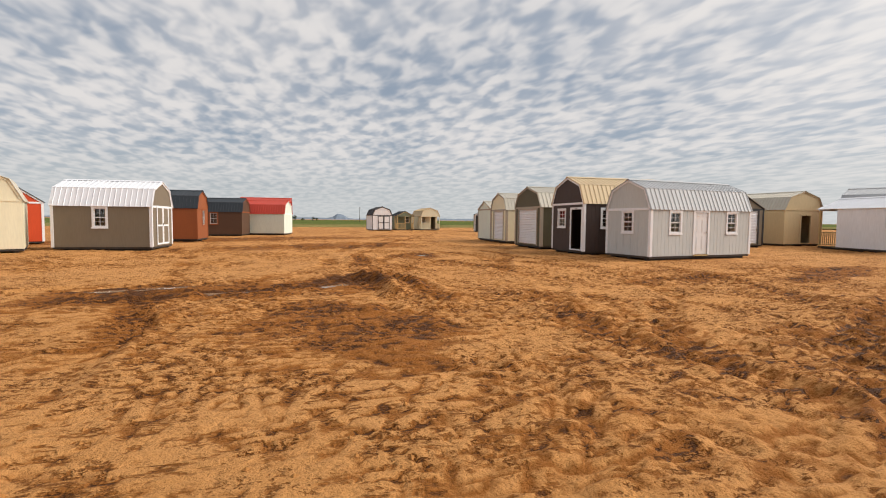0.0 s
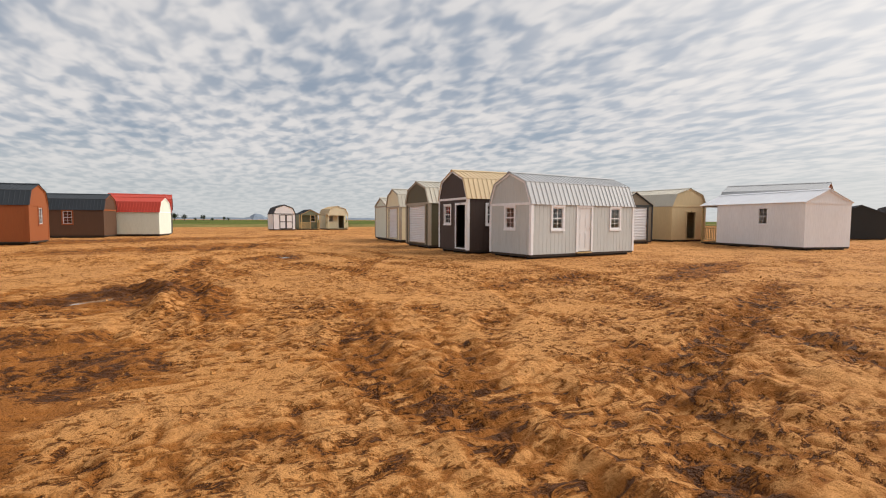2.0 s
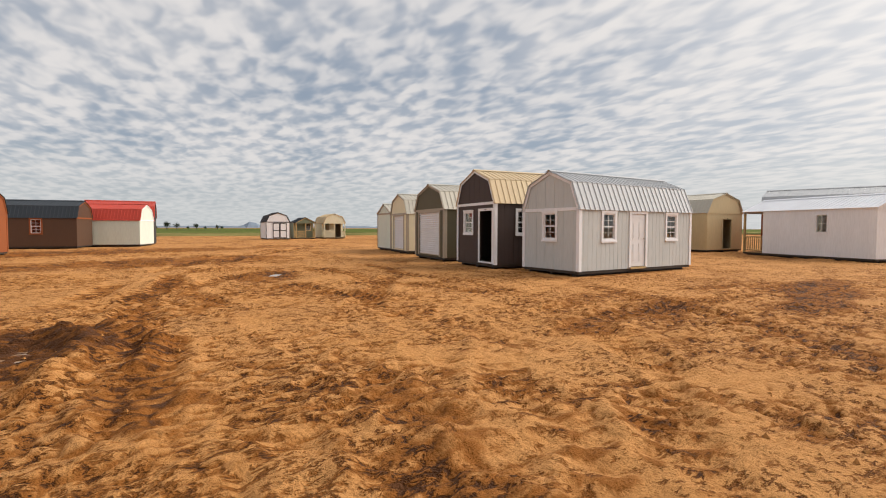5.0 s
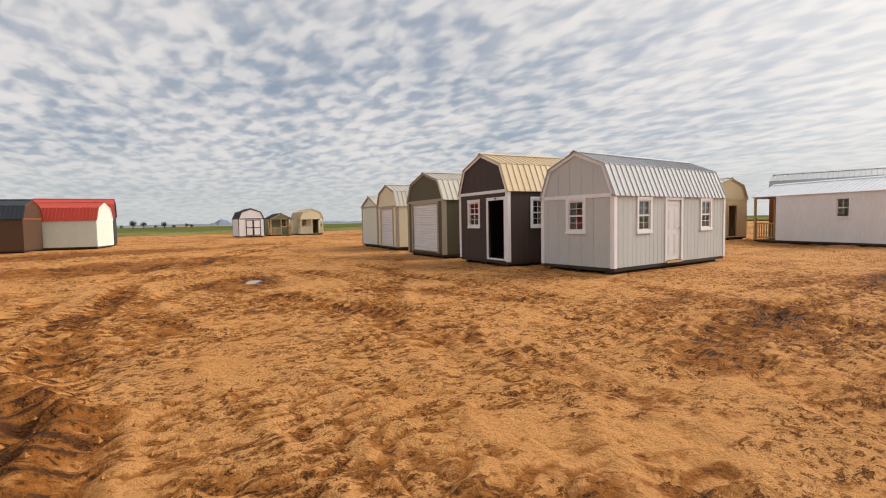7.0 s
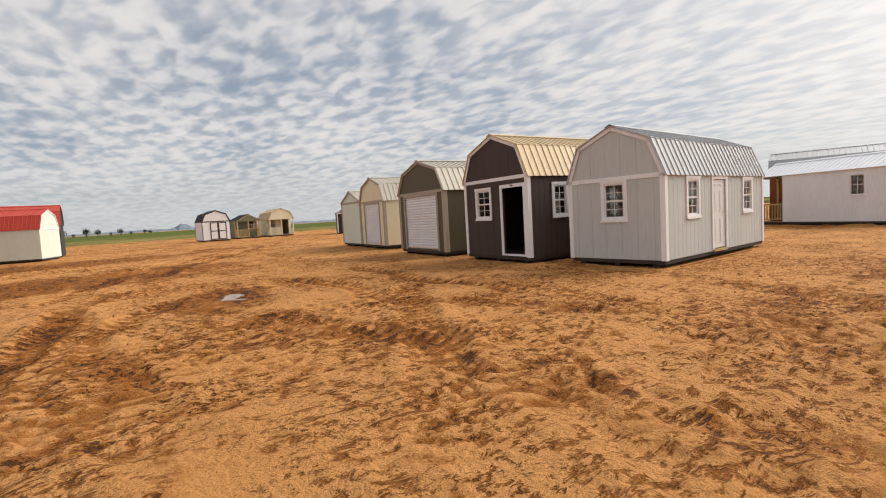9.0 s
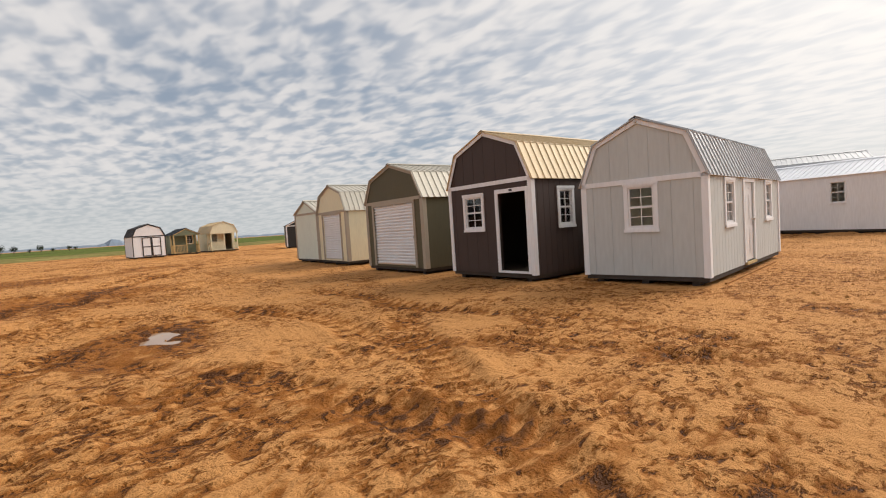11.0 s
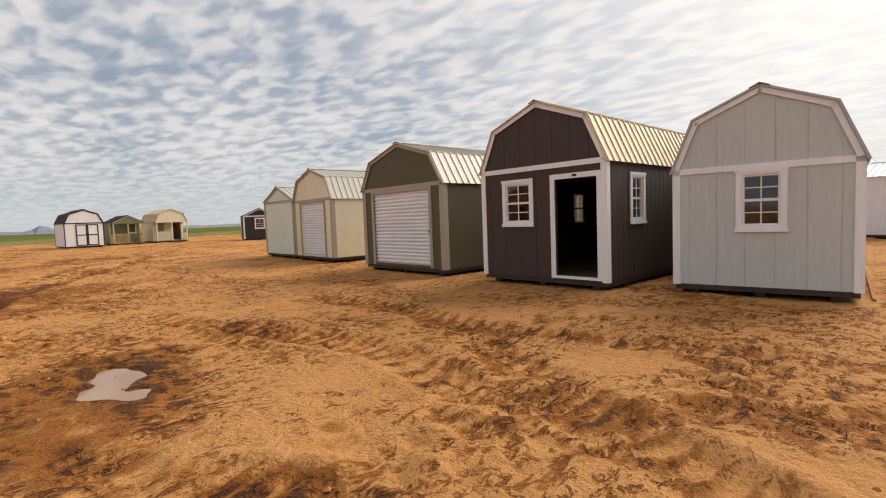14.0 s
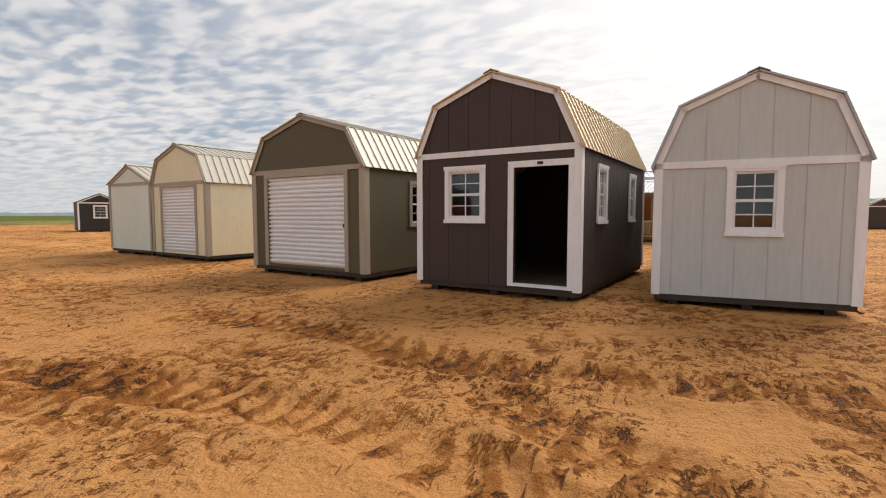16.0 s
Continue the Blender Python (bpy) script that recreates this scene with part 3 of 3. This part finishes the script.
wet_in = nt.nodes.new("ShaderNodeAttribute")
wet_in.attribute_name = "wet"
def gstretch(scale, detail, rough, turn, sx, sy, warp):
    geo = nt.nodes.new("ShaderNodeNewGeometry")
    m = nt.nodes.new("ShaderNodeMapping")
    m.inputs["Rotation"].default_value[2] = radians(turn)
    m.inputs["Scale"].default_value = (sx, sy, 1)
    nt.links.new(geo.outputs["Position"], m.inputs[0])
    n = nt.nodes.new("ShaderNodeTexNoise")
    n.inputs["Scale"].default_value, n.inputs["Detail"].default_value = scale, detail
    n.inputs["Roughness"].default_value, n.inputs["Distortion"].default_value = rough, warp
    nt.links.new(m.outputs[0], n.inputs["Vector"])
    return n.outputs[0]


def crease(v, width):
    """1 along the mid-level line of a noise, fading to 0 beside it."""
    return gmath("SUBTRACT", 1.0, gramp(gmath("ABSOLUTE", gmath("SUBTRACT", v, 0.5), 0.0), 0.0, width))


broken = gramp(gnoise(5.5, 3, 0.6), 0.44, 0.60)
broken2 = gramp(gnoise(9.0, 3, 0.6), 0.46, 0.60)
lug_marks = gmath("MULTIPLY", crease(gstretch(4.8, 4, 0.62, 25, 0.5, 1.5, 0.35), 0.085), broken)
boot_marks = gmath("MULTIPLY", crease(gstretch(9.0, 4, 0.65, -20, 0.7, 1.4, 0.25), 0.085), broken2)
trod = gramp(gnoise(0.55, 5, 0.62), 0.41, 0.58)
trod2 = gramp(gnoise(0.9, 4, 0.6), 0.42, 0.58)
marks = gmath("MAXIMUM", gmath("MULTIPLY", lug_marks, trod), gmath("MULTIPLY", boot_marks, trod2))
wet_v = gmath("ADD", wet_in.outputs["Fac"], gmath("MULTIPLY", gmath("SUBTRACT", gnoise(4, 7, 0.66), 0.5), 1.5))
wet_v = gmath("ADD", wet_v, gmath("MULTIPLY", marks, 0.80))
dry = gmix(gnoise(0.5, 4), (0.71, 0.360, 0.138), (0.56, 0.250, 0.074))
dry = gmix(gmath("MULTIPLY", gnoise(24, 4), 0.4), dry, (0.50, 0.205, 0.052))
damp = gmix(gramp(wet_v, 0.14, 0.58), dry, (0.33, 0.120, 0.026))
mud = gmix(gramp(wet_v, 0.66, 1.12), damp, (0.105, 0.037, 0.010))
nt.links.new(mud, bsdf.inputs["Base Color"])
nt.links.new(gmath("SUBTRACT", 0.95, gmath("MULTIPLY", gramp(wet_v, 0.75, 1.3), 0.30)), bsdf.inputs["Roughness"])
bsdf.inputs["Specular IOR Level"].default_value = 0.15
bp = nt.nodes.new("ShaderNodeBump")
bp.inputs["Strength"].default_value, bp.inputs["Distance"].default_value = 1.0, 0.07
relief = gmath("ADD", gnoise(16, 6, 0.65), gmath("MULTIPLY", gnoise(60, 3), 0.12))
nt.links.new(gmath("SUBTRACT", relief, gmath("MULTIPLY", marks, 0.55)), bp.inputs["Height"])
nt.links.new(bp.outputs[0], bsdf.inputs["Normal"])
gme.materials.append(DIRT)
tagged(new("ground", gme), "rutted orange-brown dirt lot with damp muddy tyre tracks", "ground", "", "structure")

# puddles: flat water lying in the hollows
WATER = bpy.data.materials.new("muddy_water")
WATER.use_nodes = True
wb = WATER.node_tree.nodes["Principled BSDF"]
wb.inputs["Base Color"].default_value = (0.36, 0.22, 0.13, 1)
wb.inputs["Roughness"].default_value = 0.04
wb.inputs["IOR"].default_value = 1.33
for cx, cy, a, b, turn in PUDDLES:
    bm = bmesh.new()
    ring = [bm.verts.new((1.25 * a * math.cos(i * math.pi / 20), 1.25 * b * math.sin(i * math.pi / 20), 0)) for i in range(40)]
    bm.faces.new(ring)
    me = bpy.data.meshes.new("puddle")
    bm.to_mesh(me)
    bm.free()
    me.materials.append(WATER)
    ob = tagged(new("puddle", me), "shallow muddy puddle in a wheel rut", "puddle", "puddles", "structure")
    ob.matrix_world = pose(cx, cy, -0.040, 0, 0, turn)

# ---- the near row, fronts to the open lot ----
shed("lofted_barn", "light grey lofted barn with white trim and galvalume roof", (0.0, 1.43), -85.5, 2.52, 5.95, 2.15, 3.34, GREY_PAINT, WHITE_PAINT, GALV, groove=0.203, base=0.17,
     front=[("window", 0.02, 0.52, 0.82, 0.97)],
     right=[("window", 1.36, 0.55, 0.82, 0.955), ("door", 2.86, 0.78, 1.78, 0.02), ("window", 4.73, 0.55, 0.82, 0.955)],
     left=[("window", 2.0, 0.55, 0.82, 0.97)])
shed("lofted_barn", "dark brown lofted barn with open doorway and tan metal roof", (-0.54, 5.19), -93.2, 3.03, 4.9, 2.47, 3.72, BROWN_PAINT, WHITE_PAINT, TAN_ROOF, groove=0.203, base=0.17,
     front=[("window", -0.52, 0.64, 0.80, 1.13), ("open", 0.87, 0.92, 1.93, 0.02)],
     right=[("window", 1.2, 0.46, 0.82, 1.12), ("window", 3.6, 0.46, 0.82, 1.12)], left=[("window", 3.9, 0.52, 0.82, 1.0)])
shed("lofted_garage", "olive brown lofted garage with white roll-up door", (-0.24, 9.84), -93.9, 3.59, 6.0, 2.40, 3.54, OLIVE_PAINT, OLIVE_TRIM, STONE_ROOF, base=0.17,
     front=[("roll", 0.0, 2.5, 1.98, 0.05)], right=[("window", 1.9, 0.66, 0.85, 1.0)], corner=0.13)
shed("lofted_garage", "pale cream lofted garage with white roll-up door", (0.93, 16.36), -95.8, 3.3, 6.0, 2.38, 3.52, CREAM_PAINT, OLIVE_TRIM, STONE_ROOF, base=0.17,
     front=[("roll", 0.02, 2.0, 1.98, 0.05)], right=[("window", 2.6, 0.62, 0.9, 1.0)], corner=0.12)
shed("gable_shed", "pale grey-green gable shed with stone coloured roof", (1.25, 19.66), -93.5, 2.91, 5.0, 2.48, 3.08, MINT_PAINT, OLIVE_TRIM, STONE_ROOF, gable=True, base=0.17)

# ---- behind the near row ----
shed("porch_cabin", "white gable cabin with pine porch rails", (19.51, 5.42), 166.2, 3.0, 7.0, 2.48, 3.12, WHITE_PAINT, WHITE_PAINT, WHITE_ROOF, gable=True, porch=1.3, corner=0,
     right=[("dark_window", 4.55, 0.55, 0.87, 1.15)], front=[("open", 0.5, 0.9, 1.95, 0.02)])
shed("lofted_barn", "tan lofted barn with light metal roof", (20.06, 8.09), -0.7, 3.59, 6.5, 2.55, 3.75, TAN_PAINT, TAN_PAINT, STONE_ROOF, corner=0, front=[("open", 0.2, 0.9, 1.9, 0.02)])
shed("gable_garage", "grey gable garage with white roll-up door", (14.1, 7.6), 0, 3.2, 5.0, 2.5, 3.3, TAUPE_PAINT, DARK_PAINT, STONE_ROOF, gable=True, front=[("roll", 0.0, 2.2, 2.1, 0.05)])
shed("lofted_barn", "brown lofted barn with grey metal roof", (24.2, 1.5), 18, 3.6, 5.6, 2.6, 3.9, RUST_PAINT, RUST_PAINT, GALV, corner=0)
shed("lofted_barn", "dark lofted barn with grey roof", (66.0, 12.5), -60, 3.6, 6.0, 2.4, 3.7, DARK_PAINT, DARK_PAINT, SHINGLE, corner=0)
shed("gable_shed", "charcoal gable shed behind the white cabin", (37.0, 5.0), -60, 3.2, 5.0, 2.1, 2.8, DARK_PAINT, DARK_PAINT, SHINGLE, gable=True, corner=0)
shed("lofted_barn", "pale lofted barn with two windows far off", (71.5, -13.5), -60, 3.4, 6.0, 2.3, 3.6, MINT_PAINT, WHITE_PAINT, STONE_ROOF, corner=0, right=[("window", 1.8, 0.6, 1.0, 1.0), ("window", 4.2, 0.6, 1.0, 1.0)])
shed("gable_shed", "dark brown gable shed far off", (52.0, -11.6), -60, 3.2, 5.0, 2.2, 2.9, BROWN_PAINT, WHITE_PAINT, NAVY_ROOF, gable=True)

# ---- far row across the lot ----
shed("lofted_barn", "white lofted barn with black door trim and dark roof", (-0.19, 52.99), 1, 2.9, 4.5, 2.25, 3.42, WHITE_PAINT, BLACK, SHINGLE, corner=0.05, front=[("barn", 0.2, 1.7, 1.9, 0.02)])
shed("porch_shed", "sage green gable shed with corner porch", (3.62, 54.73), 1, 2.6, 4.2, 2.2, 2.85, GREEN_PAINT, PINE, NAVY_ROOF, gable=True, porch=1.2, front=[("window", 0.6, 0.6, 0.9, 1.0)])
shed("porch_barn", "cream lofted barn with front porch", (7.71, 55.34), 0, 3.0, 5.5, 2.2, 3.42, CREAM_PAINT, CREAM_PAINT, TAN_ROOF, porch=1.3, corner=0, front=[("dark_window", -0.7, 0.6, 0.9, 1.0), ("open", 0.75, 0.9, 1.95, 0.02)])
shed("gable_shed", "dark green gable shed with white window", (12.9, 46.2), -20, 3.0, 4.0, 2.4, 3.1, DARK_PAINT, WHITE_PAINT, NAVY_ROOF, gable=True, front=[("window", 0.0, 0.8, 0.9, 1.0)])

# ---- left row, gables to the open lot ----
shed("lofted_barn", "taupe lofted barn with white double doors and white roof", (-19.7, 12.19), 83.8, 2.9, 4.2, 2.15, 3.35, TAUPE_PAINT, WHITE_PAINT, WHITE_ROOF, front=[("barn", 0, 1.7, 1.9, 0.05)], left=[("window", 2.2, 0.5, 0.85, 0.95)])
shed("lofted_barn", "rust stained lofted barn with charcoal metal roof", (-19.19, 21.93), 84.7, 2.9, 5.2, 2.28, 3.45, RUST_PAINT, RUST_PAINT, NAVY_ROOF, front=[("window", 0.2, 0.6, 0.95, 0.95)])
shed("lofted_barn", "walnut stained lofted barn with charcoal metal roof", (-17.07, 33.02), 80, 2.9, 4.8, 2.2, 3.4, WALNUT_PAINT, RUST_PAINT, NAVY_ROOF, corner=0, left=[("window", 2.4, 0.6, 0.95, 0.9)])
shed("lofted_barn", "off-white lofted barn with red metal roof", (-13.28, 35.11), 74, 2.9, 4.4, 2.1, 3.35, MINT_PAINT, WHITE_PAINT, RED_ROOF, corner=0)
shed("lofted_barn", "dark lofted barn with red metal roof", (-12.9, 39.3), 90, 3.3, 5.0, 2.4, 3.75, DARK_PAINT, DARK_PAINT, RED_ROOF, corner=0)
shed("gable_shed", "bright red gable shed with white trim", (-28.0, 17.4), 25, 2.5, 4.0, 2.4, 3.3, RED_PAINT, WHITE_PAINT, NAVY_ROOF, gable=True)
shed("lofted_barn", "pale cream lofted barn", (-26.2, 9.5), 20, 3.4, 4.2, 2.3, 3.6, CREAM_PAINT, CREAM_PAINT, STONE_ROOF, corner=0)

# ---- fields, hills, trees and poles ----
GRASS = material("field_grass", (0.10, 0.12, 0.03), 0.95, 0, 0.5, 0.05, 0.5, 3, 0.02)
GRASS_DRY = material("dry_grass", (0.20, 0.17, 0.06), 0.95, 0, 0.4, 0.08, 0.5, 3, 0.02)


def strip(name, label, mat, x0, x1, y0, y1, h, cell, seed):
    bm = bmesh.new()
    xs, ys = np.linspace(x0, x1, cell[0]), np.linspace(y0, y1, cell[1])
    rows = []
    for j, yy in enumerate(ys):
        row = []
        for i, xx in enumerate(xs):
            edge = 0.0 if j in (0, len(ys) - 1) else h
            row.append(bm.verts.new((xx, yy + 2.5 * float(noise.noise((xx * 0.05, yy * 0.05, seed))), 0.02 + edge * (0.8 + 0.5 * float(noise.noise((xx * 0.3, yy * 0.2, seed + 5)))))))
        rows.append(row)
    for a, b in zip(rows, rows[1:]):
        for i in range(len(a) - 1):
            bm.faces.new((a[i], a[i + 1], b[i + 1], b[i]))
    me = bpy.data.meshes.new(name)
    bm.to_mesh(me)
    bm.free()
    me.materials.append(mat)
    return tagged(new(name, me), label, "field", "", "structure")


strip("field", "rough dry grass at the edge of the lot", GRASS_DRY, -400, 420, 82, 112, 0.35, (160, 10), 1)
strip("field", "flat green farm field", GRASS, -900, 1200, 112, 900, 0.45, (120, 30), 2)
strip("field", "green field east of the lot", GRASS, 120, 900, -300, 84, 0.3, (60, 40), 3)

HILL = material("hazy_hill", (0.16, 0.20, 0.25), 0.95, 0, 0.15, 0.002)


def ridge(name, label, x0, x1, y, base_h, peaks, seed):
    bm = bmesh.new()
    n = 160
    bot, top, bk = [], [], []
    for i in range(n + 1):
        x = x0 + (x1 - x0) * i / n
        h = base_h * (0.6 + 0.5 * float(noise.noise((x * 0.004, seed, 0))) + 0.2 * float(noise.noise((x * 0.02, seed, 1))))
        for px, pw, ph in peaks:
            h = max(h, ph * max(0.0, 1 - abs(x - px) / pw) ** 1.1)
        bot.append(bm.verts.new((x, y, -2)))
        top.append(bm.verts.new((x, y + 150, max(h, 0.5))))
        bk.append(bm.verts.new((x, y + 400, -2)))
    for i in range(n):
        bm.faces.new((bot[i], bot[i + 1], top[i + 1], top[i]))
        bm.faces.new((top[i], top[i + 1], bk[i + 1], bk[i]))
    me = bpy.data.meshes.new(name)
    bm.to_mesh(me)
    bm.free()
    me.materials.append(HILL)
    return tagged(new(name, me), label, "hills", "", "structure")


ridge("backdrop_hills", "low hazy blue hills with one pointed peak", -2200, 2600, 2600, 17, [(300, 70, 40)], 3)

# scattered crumbs of dry mud
CRUMB = material("dry_mud_crumb", (0.40, 0.18, 0.055), 0.95, 0, 0.35, 6, 0.4, 40, 0.15)
crumb_rng = np.random.RandomState(12)
count = 6000
cx_ = crumb_rng.uniform(-16, 3, count)
cy_ = crumb_rng.uniform(-16, 13, count)
keep_ = (lattice(cx_, cy_, 1.4, 15) + 0.5 * lattice(cx_, cy_, 0.5, 17) > -0.1) & ~((cx_ > -1.2) & (cy_ > -0.6))
cx_, cy_ = cx_[keep_], cy_[keep_]
cz_, cw_ = terrain(cx_, cy_)
octa = np.array([(1, 0, 0), (-1, 0, 0), (0, 1, 0), (0, -1, 0), (0, 0, 1), (0, 0, -0.6)], float)
tri = np.array([(0, 2, 4), (2, 1, 4), (1, 3, 4), (3, 0, 4), (2, 0, 5), (1, 2, 5), (3, 1, 5), (0, 3, 5)])
size_ = 0.008 + 0.026 * crumb_rng.uniform(0, 1, len(cx_)) ** 3
verts_ = octa[None] * size_[:, None, None] * crumb_rng.uniform(0.55, 1.35, (len(cx_), 6, 3)) + np.stack([cx_, cy_, cz_ + size_ * 0.15], -1)[:, None]
faces_ = tri[None] + 6 * np.arange(len(cx_))[:, None, None]
cme = bpy.data.meshes.new("mud_crumbs")
cme.from_pydata(verts_.reshape(-1, 3).tolist(), [], faces_.reshape(-1, 3).tolist())
cme.materials.append(CRUMB)
tagged(new("mud_crumbs", cme), "scattered crumbs of dried orange mud on the dirt", "clods", "", "stuff")

# laths and sticks lying on the dirt
for x, y, turn, length in ((-4.2, 6.9, -15, 0.28), (-3.0, 8.2, 60, 0.35)):
    z, w_ = terrain(np.array([x]), np.array([y]))
    bm = bmesh.new()
    box(bm, -length / 2, length / 2, -0.007, 0.007, -0.004, 0.008)
    bmesh.ops.bevel(bm, geom=bm.edges, offset=0.002, segments=1, affect="EDGES")
    me = bpy.data.meshes.new("stick")
    bm.to_mesh(me)
    bm.free()
    me.materials.append(SKID)
    ob = tagged(new("stick", me), "weathered brown stick lying on the dirt", "stick", "sticks on the ground")
    ob.matrix_world = pose(x, y, float(z[0]) + 0.004, 0, 0, turn)
# thin low strip beside the grey barn's right wall, in the crumbs' reddish brown
bm = bmesh.new()
box(bm, 0, 4.2, -0.022, 0.022, 0, 0.025)
me = bpy.data.meshes.new("brown_strip")
bm.to_mesh(me)
bm.free()
me.materials.append(CRUMB)
tagged(new("brown_strip", me), "thin reddish-brown strip lying beside the grey barn", "board").matrix_world = pose(0.5, 0.06, 0.0, 0, 0, 4.5)

# distant trees and power poles
BARK = material("bark", (0.06, 0.045, 0.03), 0.9)
LEAF = material("far_leaves", (0.035, 0.05, 0.025), 0.9, 0, 0.3, 0.5)


def far_tree(x, y, h, seed):
    r = random.Random(seed)
    root = tagged(new("tree"), "dark green broadleaf tree beyond the fields", "tree", "trees on the horizon")
    root.matrix_world = pose(x, y, 0)
    bm = bmesh.new()
    bmesh.ops.create_cone(bm, cap_ends=True, segments=8, radius1=0.05 * h, radius2=0.02 * h, depth=h * 0.6, matrix=pose(0, 0, h * 0.3))
    part("trunk", bm, BARK, root)
    pts, fcs = [], []
    for k in range(420):
        a, u = r.uniform(0, 6.283), r.uniform(-1, 1)
        q = r.uniform(0.45, 1.0) * (0.8 + 0.35 * math.sin(3 * a + seed))
        c = Vector((math.cos(a) * math.sqrt(1 - u * u) * q * h * 0.42, math.sin(a) * math.sqrt(1 - u * u) * q * h * 0.42, h * (0.62 + 0.36 * u * q)))
        n = len(pts)
        for j in range(3):
            pts.append(c + Vector((r.uniform(-1, 1), r.uniform(-1, 1), r.uniform(-1, 1))) * h * 0.07)
        fcs.append((n, n + 1, n + 2))
    me = bpy.data.meshes.new("crown")
    me.from_pydata(pts, [], fcs)
    me.materials.append(LEAF)
    ob = new("crown", me)
    ob.parent = root


for k in range(16):
    r = random.Random(200 + k)
    far_tree(-70 + k * 5.5 + r.uniform(-2, 2), 330 + r.uniform(-15, 15), r.uniform(2.5, 5.5), k)
for x, y in ((112, 257), (30, 270), (190, 260)):
    root = tagged(new("power_pole"), "weathered wooden power pole beyond the fields", "power pole", "power poles")
    root.matrix_world = pose(x, y, 0)
    bm = bmesh.new()
    bmesh.ops.create_cone(bm, cap_ends=True, segments=8, radius1=0.17, radius2=0.11, depth=9, matrix=pose(0, 0, 4.5))
    part("pole", bm, BARK, root)
    boxes("crossarm", BARK, root, [(-1.1, 1.1, -0.17, -0.11, 8.2, 8.35)])
